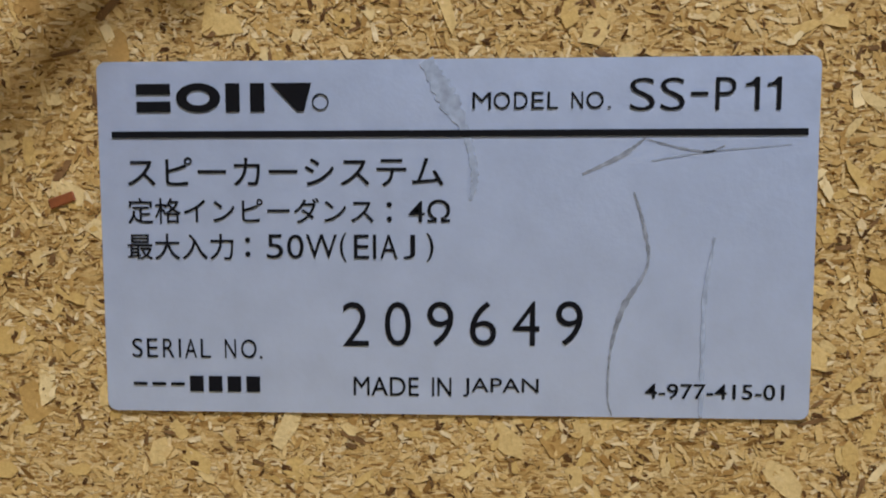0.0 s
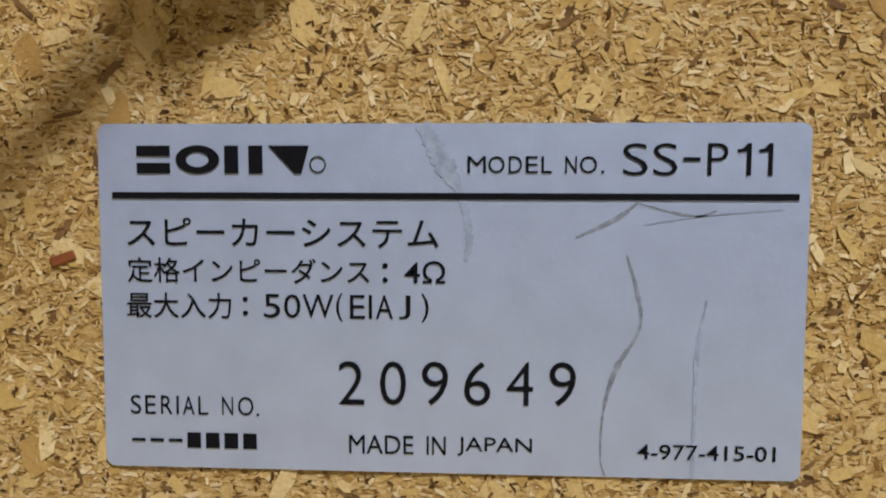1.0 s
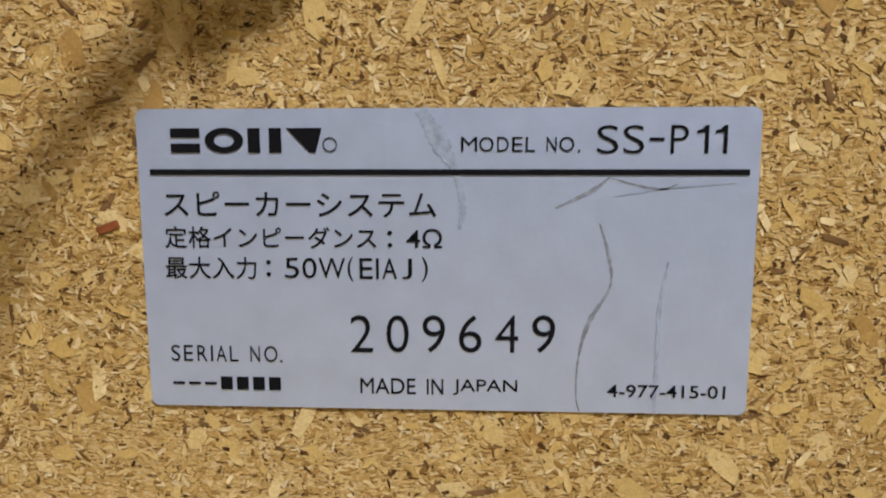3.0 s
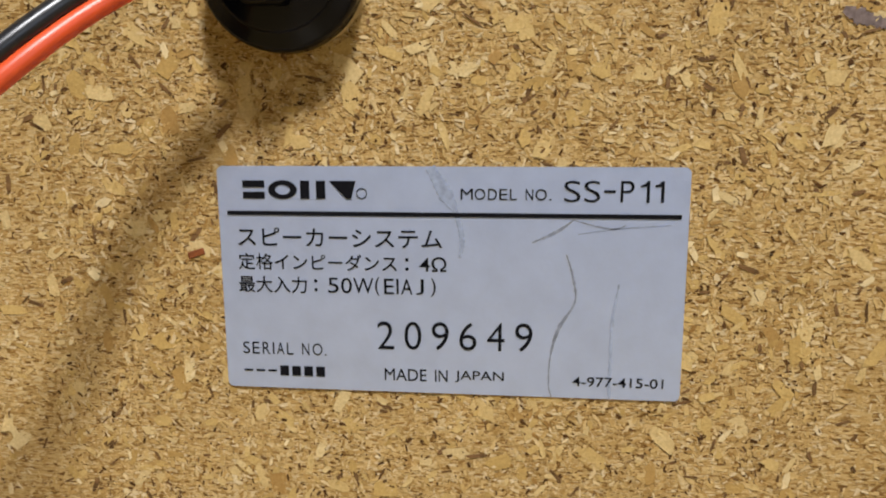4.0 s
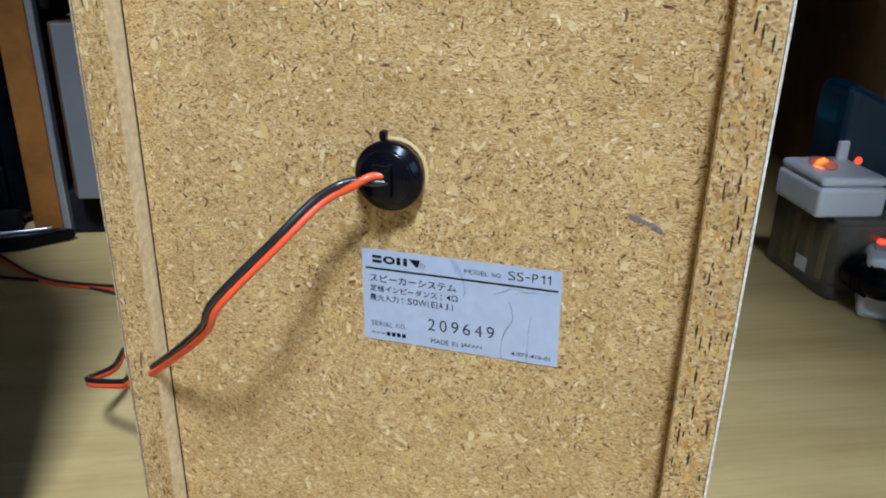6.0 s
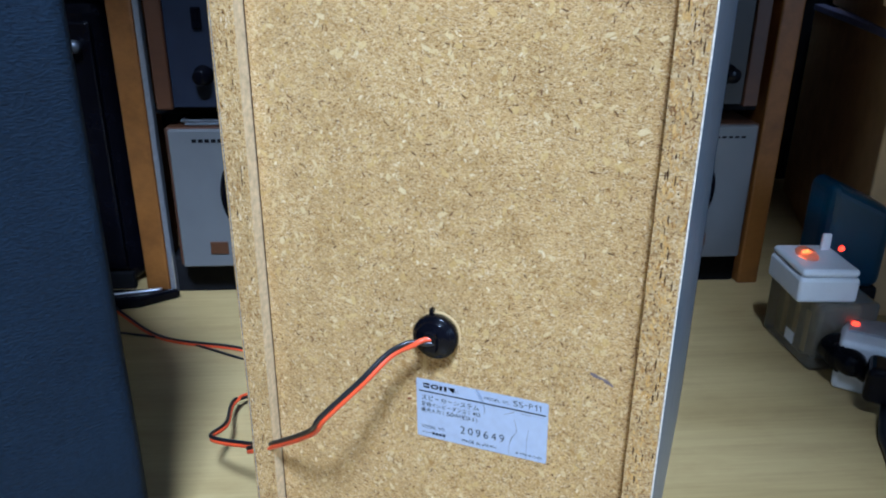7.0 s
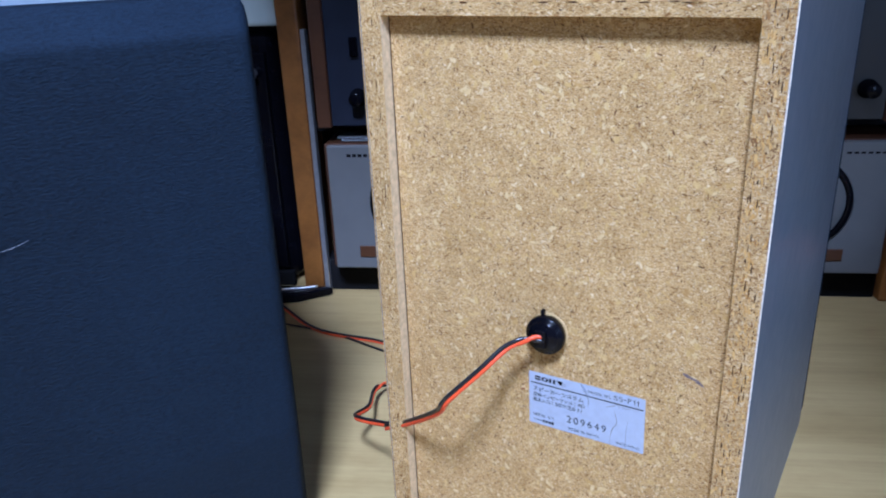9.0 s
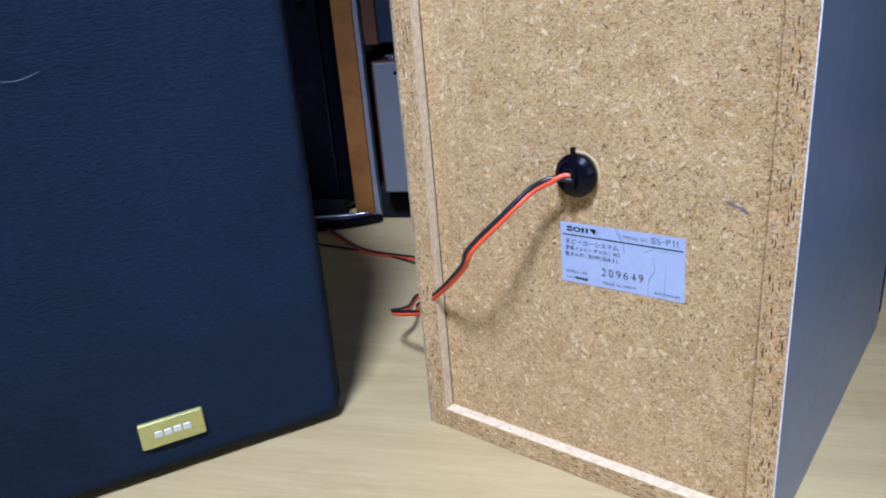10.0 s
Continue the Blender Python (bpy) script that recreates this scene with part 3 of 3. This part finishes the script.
for x in (54.02, 55.75):
    bm = bmesh.new()
    bm.faces.new([bm.verts.new(((x + u) * mm, 0, z * mm)) for u, z in ((0.0, -2.45), (0.0, -2.2), (0.45, -2.08), (0.80, -1.68), (1.12, -1.68), (1.12, -4.33), (0.76, -4.33), (0.76, -2.35))])
    part("printed_letter", bm, M_INK, ink)
for k in range(7):
    part("print_bar", box((2.4 + 1.66 * k) * mm, (3.6 + 1.66 * k) * mm, -0.00002, 0.00002, (-28.2 if k > 2 else -27.7) * mm, (-26.85 if k > 2 else -27.45) * mm), M_INK, ink)
for k, (pts, wid, mat) in enumerate((
        (((28.0, -0.1), (29.65, -3.02), (31.3, -6.05), (32.04, -9.56), (31.7, -11.66)), (1.3, 2.0, 0.7, 0.7, 0.3), M_SMEAR),
        (((45.22, -10.99), (46.07, -13.81), (46.41, -17.11), (44.45, -20.68), (43.48, -24.36), (43.31, -28.26), (43.68, -29.9)), (0.15, 0.35, 0.3, 0.55, 0.25, 0.16, 0.12), M_SCUFF),
        (((51.85, -14.71), (51.17, -19.5), (51.09, -24.2), (51.08, -29.9)), (0.2, 0.42, 0.42, 0.3), M_SMEAR),
        (((45.99, -6.6), (44.17, -7.97), (40.94, -9.52)), (0.2, 0.45, 0.2), M_SCUFF),
        (((45.99, -6.6), (48.78, -7.35), (51.07, -7.69), (52.48, -7.22)), (0.1, 0.16, 0.25, 0.1), M_SCUFF),
        (((46.56, -8.41), (51.07, -7.69), (57.88, -7.11)), (0.1, 0.16, 0.08), M_SMEAR))):
    stroke("scuff", [(x * mm, z * mm) for x, z in pts], [w * mm for w in wid], mat, label, -0.00015, k)
# dark rubbed mark and a red-brown splinter on the panel
rub = thing("rub_mark", "dark grey rubbed mark on chipboard", "mark", pose(0, -0.00016, 0))
stroke("smudge", [(0.0757, 0.1568), (0.0785, 0.1557), (0.0815, 0.1548), (0.0852, 0.1525)], (0.0008, 0.0022, 0.0013, 0.0019, 0.0006), M_RUB, rub, 0, 5)
chip = thing("splinter", "red-brown wood splinter in chipboard", "wood chip", pose(-0.0033, -0.0002, 0.1256, 0, -20, 0))
part("sliver", box(-0.0012, 0.0012, -0.00012, 0.0001, -0.00045, 0.00045, 0.0001, 1), simple("red_brown_wood", (0.22, 0.06, 0.015), 0.6, 0, 0.3, 900), chip)

# ---------------------------------------------------------------- rack behind, in its own turned frame (u along, v away)
def rack_thing(name, label, category, group=""):
    return thing(name, label, category, RACK, group)


shelf = rack_thing("equipment_rack", "dark equipment rack with orange wooden posts", "rack")
part("post", box(-0.2450, -0.2235, 0.385, 0.43, 0.0, 0.80, 0.002), M_POST, shelf, "orange wooden post")
part("post", box(0.3365, 0.3575, 0.385, 0.43, 0.0, 0.80, 0.002), M_POST, shelf, "orange wooden post")
part("base_board", box(-0.2225, 0.3355, 0.394, 0.70, 0.0, 0.036, 0.002), M_MATT, shelf)
part("shelf_board", box(-0.2225, 0.3355, 0.40, 0.70, 0.1725, 0.1815, 0.002), M_MATT, shelf)
part("back_board", box(-0.2225, 0.95, 0.745, 0.755, 0.0, 0.82), M_MATT, shelf)
# added board out of view, reaches far forward to keep lamp light off the rack
part("unseen_shade_shelf", box(-0.2225, 0.22, -0.19, 0.745, 0.80, 0.82, 0.002), M_BROWN, shelf)
strip = rack_thing("metal_strip", "thin aluminium strip leaning against a wooden post", "metal strip")
part("strip", box(-0.2225, -0.2175, 0.384, 0.3935, 0.0, 0.274, 0.0006, 1), M_ALU, strip)


def front_speaker(u0, u1, tag_u, ring):
    """Pale-fronted small speaker with wooden sides on the base board."""
    s = rack_thing("shelf_speaker", "pale-fronted small speaker with brown wooden case", "loudspeaker", "speakers on the rack")
    z0, z1, v = 0.0365, 0.1665, 0.366
    part("case", box(u0 - 0.004, u1 + 0.004, v + 0.006, v + 0.15, z0, z1, 0.002), M_BROWN, s)
    part("front_panel", box(u0, u1, v, v + 0.006, z0 + 0.001, z1 - 0.001, 0.001, 1), M_PANEL, s)
    c = (u0 + u1) / 2
    rim = part("woofer_ring", lathe([(0.0455, 0.0), (0.047, -0.002), (0.050, -0.003), (0.0535, -0.002), (0.055, 0.0)] if not ring else [(0.038, 0.0), (0.039, -0.001), (0.041, -0.0025), (0.045, -0.0015), (0.046, 0.0)], 56), M_BLACK, s, at=pose(c, v, 0.107), smooth=True)
    part("cone", lathe([(0.0, -0.0005), (0.018, -0.002), (0.030, 0.0), (0.046, -0.0015), (0.046, 0.0005), (0.0, 0.0005)], 48), M_PANEL if ring else M_MATT, s, at=pose(c, v, 0.107), smooth=True)
    part("socket_tag", box(tag_u - 0.008, tag_u + 0.008, v - 0.0015, v, z0 + 0.014, z0 + 0.026, 0.0004, 1), M_BROWN, s)
    for k in range(6):
        a = (u0 + 0.020 + 0.0055 * k) if not ring else (u1 - 0.045 + 0.006 * k)
        part("print_bar", box(a, a + 0.004, v - 0.0003, v, 0.1545, 0.1575 if not ring else 0.1562), M_INK, s)
    return s


front_speaker(-0.2022, -0.0130, -0.168, False)
front_speaker(0.1665, 0.3235, 0.2800, True)


def upper_unit(u0, u1, front, label, knob_u, switch_u):
    s = rack_thing("amplifier", label, "amplifier", "amplifiers on the rack")
    v, z0, z1 = 0.372, 0.1825, 0.345
    part("case", box(u0 + 0.014, u1 - 0.014, v + 0.004, v + 0.25, z0, z1, 0.002), M_MATT, s)
    for a in (u0, u1 - 0.0135):
        part("wooden_cheek", box(a, a + 0.0135, v - 0.003, v + 0.25, z0, z1, 0.001, 1), M_BROWN, s, "brown wooden side cheek")
    part("front_panel", box(u0 + 0.0142, u1 - 0.0142, v, v + 0.0035, z0 + 0.002, z1 - 0.002), front, s)
    kn = part("knob", lathe([(0.0, -0.016), (0.0055, -0.016), (0.0065, -0.015), (0.0070, -0.003), (0.0085, -0.002), (0.0085, 0.0), (0.0, 0.0)], 28), M_BLACK, s, "black turning knob", at=pose(knob_u, v, 0.2115), smooth=True)
    part("toggle", box(switch_u - 0.004, switch_u + 0.004, v - 0.004, v, 0.249, 0.267, 0.001, 1), M_BLACK, s)
    return s


upper_unit(-0.2090, 0.0400, M_NAVY, "dark navy amplifier with wooden cheeks and black knobs", -0.167, -0.168)
upper_unit(0.0700, 0.3200, M_GREYP, "grey amplifier with wooden cheeks and black knob", 0.2890, 0.18)
for k, (z, tilt) in enumerate(((0.1668, 2), (0.1690, -3))):
    c = thing("disc_case", "clear plastic disc case lying on a speaker", "plastic case", RACK @ pose(-0.130, 0.44, z, 0, 0, tilt), "disc cases")
    part("case_shell", box(-0.062, 0.062, -0.06, 0.06, 0.0, 0.0018, 0.0006, 1), M_CASE, c)

# left of the rack: black cabinet, pale boxed sheet on it, black tray before it
cab = rack_thing("black_cabinet", "glossy black cabinet beside the rack", "cabinet")
part("body", box(-0.60, -0.256, 0.41, 0.70, 0.0, 0.2765, 0.018, 4), M_BLACK, cab)
part("door", box(-0.57, -0.268, 0.4045, 0.4102, 0.020, 0.252, 0.002, 2), M_BLACK, cab, "flat glossy black door")
part("knob", lathe([(0.0, -0.012), (0.0045, -0.0115), (0.0058, -0.008), (0.003, -0.003), (0.004, 0.0), (0.0, 0.0)], 20), simple("dull_grey_metal", (0.10, 0.11, 0.13), 0.3, 0.5), cab, "small grey metal knob", at=pose(-0.280, 0.4045, 0.232), smooth=True)
part("plinth", box(-0.58, -0.262, 0.402, 0.4095, 0.0, 0.017, 0.001, 1), M_MATT, cab)
pale = rack_thing("pale_box", "pale greenish white box with a yellow sticker", "box")
part("carton", box(-0.62, -0.246, 0.40, 0.68, 0.2768, 0.50, 0.003), M_SHEET, pale)
part("sticker", lathe([(0.0, -0.0006), (0.0115, -0.0006), (0.0115, 0.0), (0.0, 0.0)], 32), M_YELLOW, pale, "round yellow sticker", at=pose(-0.2835, 0.40, 0.328))
part("sticker_mark", box(-0.286, -0.281, 0.3988, 0.3993, 0.3275, 0.3315), M_INK, pale)
tray = rack_thing("black_tray", "low black plastic tray with rounded rim", "tray")
bm = bmesh.new()
low = [bm.verts.new((u, v, 0.0)) for u, v in ((-0.46, 0.336), (-0.29, 0.347), (-0.245, 0.358), (-0.212, 0.380), (-0.46, 0.380))]
top = bmesh.ops.extrude_face_region(bm, geom=[bm.faces.new(low)])
bmesh.ops.translate(bm, verts=[v for v in top["geom"] if isinstance(v, bmesh.types.BMVert)], vec=(0, 0, 0.011))
bmesh.ops.recalc_face_normals(bm, faces=bm.faces)
bmesh.ops.bevel(bm, geom=bm.edges[:], offset=0.003, segments=2, affect="EDGES", profile=0.5)
part("tray_body", bm, M_BLACK, tray)
lead = rack_thing("pale_lead", "thin pale grey lead lying along a black tray", "cable")
part("lead", tube(spline([(-0.42, 0.352, 0.0122), (-0.32, 0.358, 0.0122), (-0.26, 0.366, 0.0122), (-0.228, 0.375, 0.0122)], 8), 0.0012, 8), M_ALU, lead, smooth=True)

# right of the rack: cartons
crate = thing("carton", "brown cardboard carton with a lilac taped edge", "carton", pose(0, 0, 0))
bm = box(0, 0.40, -0.40, 0, 0, 0.246, 0.002)
part("carton_body", bm, M_CARTON, crate, at=pose(0.187, 0.860, 0, 0, 0, 6.5))
part("edge_tape", box(-0.0015, 0.012, -0.40, 0, 0.242, 0.2492, 0.0008, 1), M_TAPE, crate, "lilac edge tape", at=pose(0.187, 0.860, 0, 0, 0, 6.5))
upper = thing("carton", "upper brown cardboard carton with worn corners", "carton", pose(0.205, 0.850, 0.2495, 0, 0, 3))
part("carton_body", box(0, 0.36, -0.34, 0, 0.0, 0.20, 0.003), M_CARTON, upper)
part("flap", box(-0.006, 0.30, -0.344, -0.3405, 0.02, 0.06, 0.001, 1), M_CARTON, upper)
ball = thing("cloth_ball", "round beige cloth ball hanging on a cord", "ornament", pose(0.134, 0.396, 0.314))
bm = lathe([(0.0180 * math.sin(radians(a)), -0.0170 * math.cos(radians(a))) for a in range(0, 181, 10)], 36, "z")
rng = random.Random(77)
for v in bm.verts:
    v.co *= rng.uniform(0.95, 1.05)
part("ball", bm, M_BALL, ball, smooth=True)
bm = bmesh.new()
for k in range(420):
    d = Vector((rng.gauss(0, 1), rng.gauss(0, 1), rng.gauss(0, 1))).normalized()
    side = d.orthogonal().normalized() * 0.00022
    tip = d * rng.uniform(0.0185, 0.0212) + Vector((rng.gauss(0, 1), rng.gauss(0, 1), rng.gauss(0, 1))) * 0.0012
    bm.faces.new([bm.verts.new(p) for p in (d * 0.0165 + side, d * 0.0165 - side, tip)])
tagged(part("fuzz", bm, M_BALL, ball), kind="stuff")
part("cord", tube([Vector((0, 0, 0.02)), Vector((0, 0, 0.25)), Vector((0, 0, 0.486))], 0.0012, 6), M_BALL, ball)

# ---------------------------------------------------------------- power outlets
BOX = pose(0.2015, 0.3781, 0, 0, 0, 25.5)
under = thing("smoky_socket_box", "smoky clear plastic socket box", "socket box", BOX)
bm = box(-0.025, 0.025, -0.039, 0.039, 0.0, 0.0583, 0.003, 3)
part("shell", bm, M_SMOKE, under)
part("core", box(-0.016, 0.018, -0.020, 0.028, 0.004, 0.050, 0.003, 2), simple("grey_brown_core", (0.16, 0.13, 0.075), 0.6, 0, 0.4, 140), under)
for y in (-0.026, -0.010, 0.008):
    part("contact", box(-0.0215, -0.0185, y, y + 0.006, 0.010, 0.046, 0.0008, 1), simple("brass_contact", (0.42, 0.33, 0.16), 0.35, 0.8), under, "brass contact strip")
part("paper_tag", box(-0.0256, -0.0251, -0.012, 0.001, 0.010, 0.020), M_WHITE, under, "small white paper tag")
adapter = thing("power_adapter", "white plastic plug adapter with an orange pilot lamp", "power adapter", pose(0.1895, 0.3645, 0.0586, 0, 0, 22))
part("housing", box(-0.0235, 0.0235, -0.0285, 0.0285, 0.0, 0.0205, 0.003, 3), M_WHITE, adapter)
part("lid", box(-0.0228, 0.0228, -0.0278, 0.0278, 0.0208, 0.0275, 0.0032, 3), M_WHITE, adapter)
bm = lathe([(0.0, 0.0), (0.0075, 0.0), (0.0075, 0.0018), (0.0058, 0.004), (0.0, 0.0046)], 24, "z")
bmesh.ops.scale(bm, vec=(1.0, 1.75, 1.0), verts=bm.verts)
part("lamp_lens", bm, M_LENS, adapter, "oblong clear reddish lens", at=pose(-0.006, 0.004, 0.0274), smooth=True)
part("lamp_filament", lathe([(0.0, 0.0), (0.0025, 0.0), (0.0028, 0.001), (0.0, 0.0052)], 12, "z"), M_ORANGE, adapter, "glowing orange pilot lamp", at=pose(-0.006, 0.004, 0.0277))
part("lever", box(0.010, 0.018, 0.014, 0.0175, 0.0272, 0.0415, 0.0015, 2), M_WHITE, adapter)
blue = thing("blue_device", "blue translucent plastic device with a red lamp", "power supply", pose(0.2135, 0.424, 0, 0, 0, 20))
bm = box(-0.028, 0.030, -0.020, 0.022, 0.046, 0.137, 0.009, 4)
for v in bm.verts:
    if v.co.z > 0.10:
        v.co.z -= max(0.0, v.co.x + 0.012) * 0.55
part("case", bm, M_BLUE, blue)
part("inner_board", box(-0.023, 0.025, -0.010, 0.016, 0.052, 0.102, 0.003), simple("blue_inner", (0.006, 0.05, 0.10), 0.5, 0, 0.6, 120), blue)
for k, (x, z, w) in enumerate(((-0.022, 0.104, 0.012), (0.002, 0.098, 0.016), (-0.012, 0.070, 0.008), (0.012, 0.072, 0.012))):
    part("coil", box(x, x + w, -0.0135, -0.010, z - 0.012, z, 0.002, 2), simple("blue_grey_coil", (0.05, 0.16, 0.24), 0.35, 0.2), blue)
part("foot", box(-0.029, 0.030, -0.018, 0.020, 0.0, 0.0465, 0.003), M_MATT, blue)
part("pilot_lamp", lathe([(0.0, -0.002), (0.0022, -0.0015), (0.0026, 0.0), (0.0, 0.0005)], 12), M_REDLED, blue, "red pilot lamp", at=pose(-0.0100, -0.0205, 0.083))
bar = thing("power_strip", "white power strip with red lamp and black plugs", "power strip", pose(0.272, 0.330, 0, 0, 0, -8))
part("strip_body", box(-0.058, 0.11, -0.026, 0.026, 0.0, 0.042, 0.004, 3), M_WHITE, bar)
part("switch_well", box(-0.054, 0.002, -0.008, 0.020, 0.0415, 0.0435, 0.0006, 1), simple("grey_switch_well", (0.35, 0.35, 0.36), 0.5), bar)
part("pilot_lamp", lathe([(0.0, 0.0), (0.003, 0.0), (0.0028, 0.002), (0.0, 0.003)], 12, "z"), M_REDLED, bar, "red pilot lamp", at=pose(-0.0495, 0.004, 0.0432))
plug2 = thing("power_plug", "black moulded power plug with its cord", "power plug", pose(0.2170, 0.318, 0.026, 0, 0, 25.5))
bm = lathe([(0.0, -0.020), (0.007, -0.019), (0.0100, -0.013), (0.0122, 0.000), (0.0128, 0.012), (0.0120, 0.0165), (0.0, 0.017)], 24)
part("plug_body", bm, M_BLACK, plug2, smooth=True)
for k in range(3):
    part("grip_ring", lathe([(0.0112, -0.0008), (0.0130, 0.0), (0.0112, 0.0008)], 24, "y", False), M_BLACK, plug2, at=pose(0, 0.004 - 0.004 * k, 0), smooth=True)
part("strain_relief", tube([Vector((0.002, -0.018, -0.002)), Vector((0.010, -0.027, -0.008)), Vector((0.015, -0.034, -0.014))], lambda q: 0.0060 - 0.002 * q, 10), M_BLACK, plug2, smooth=True)
cordb = thing("power_lead", "black round power cord lying on the desk", "cable", pose(0, 0, 0))
part("cord", tube(spline([(0.2450, 0.2940, 0.0125), (0.2440, 0.282, 0.006), (0.2400, 0.255, 0.0035), (0.2410, 0.236, 0.0035), (0.246, 0.19, 0.0035), (0.264, 0.12, 0.0035), (0.32, 0.02, 0.0035)], 12), 0.0033, 10), M_CABLE, cordb, smooth=True)
plug3 = thing("power_plug", "square black power plug on a white strip", "power plug", pose(0.250, 0.302, 0.0, 0, 0, -8))
part("plug_body", box(-0.020, 0.050, -0.030, -0.001, 0.013, 0.041, 0.005, 3), M_BLACK, plug3)

thread = thing("loose_thread", "short pale thread caught on a cabinet edge", "thread", pose(0, 0, 0))
part("fibre", tube(spline([(-0.0580, 0.0010, 0.3210), (-0.0595, -0.0015, 0.3222), (-0.0625, -0.0030, 0.3240), (-0.0652, -0.0040, 0.3262), (-0.0648, -0.0041, 0.3270)], 6), 0.0003, 6), M_VINYLCUT, thread)

# added box out of view, blocks the lamp over the outlets and right of desk
cupboard = thing("lamp_blocker", "unseen brown box added over the desk to block lamp light", "cupboard", pose(0, 0, 0))
part("blocker_floor", box(0.222, 0.95, -0.37, -0.07, 0.83, 0.85, 0.002), M_BROWN, cupboard)
part("blocker_body", box(0.232, 0.95, -0.36, -0.08, 0.85, 1.70, 0.003), M_BROWN, cupboard)

lint = thing("lint_fibre", "pale curled lint fibre on a foam grille", "lint", pose(0, 0, 0))
part("fibre", tube(spline([(-0.1829, -0.1524, 0.2216), (-0.1810, -0.1484, 0.2212), (-0.1787, -0.1440, 0.2219), (-0.1760, -0.1382, 0.2240)], 6), 0.0001, 6), M_SCUFF, lint)
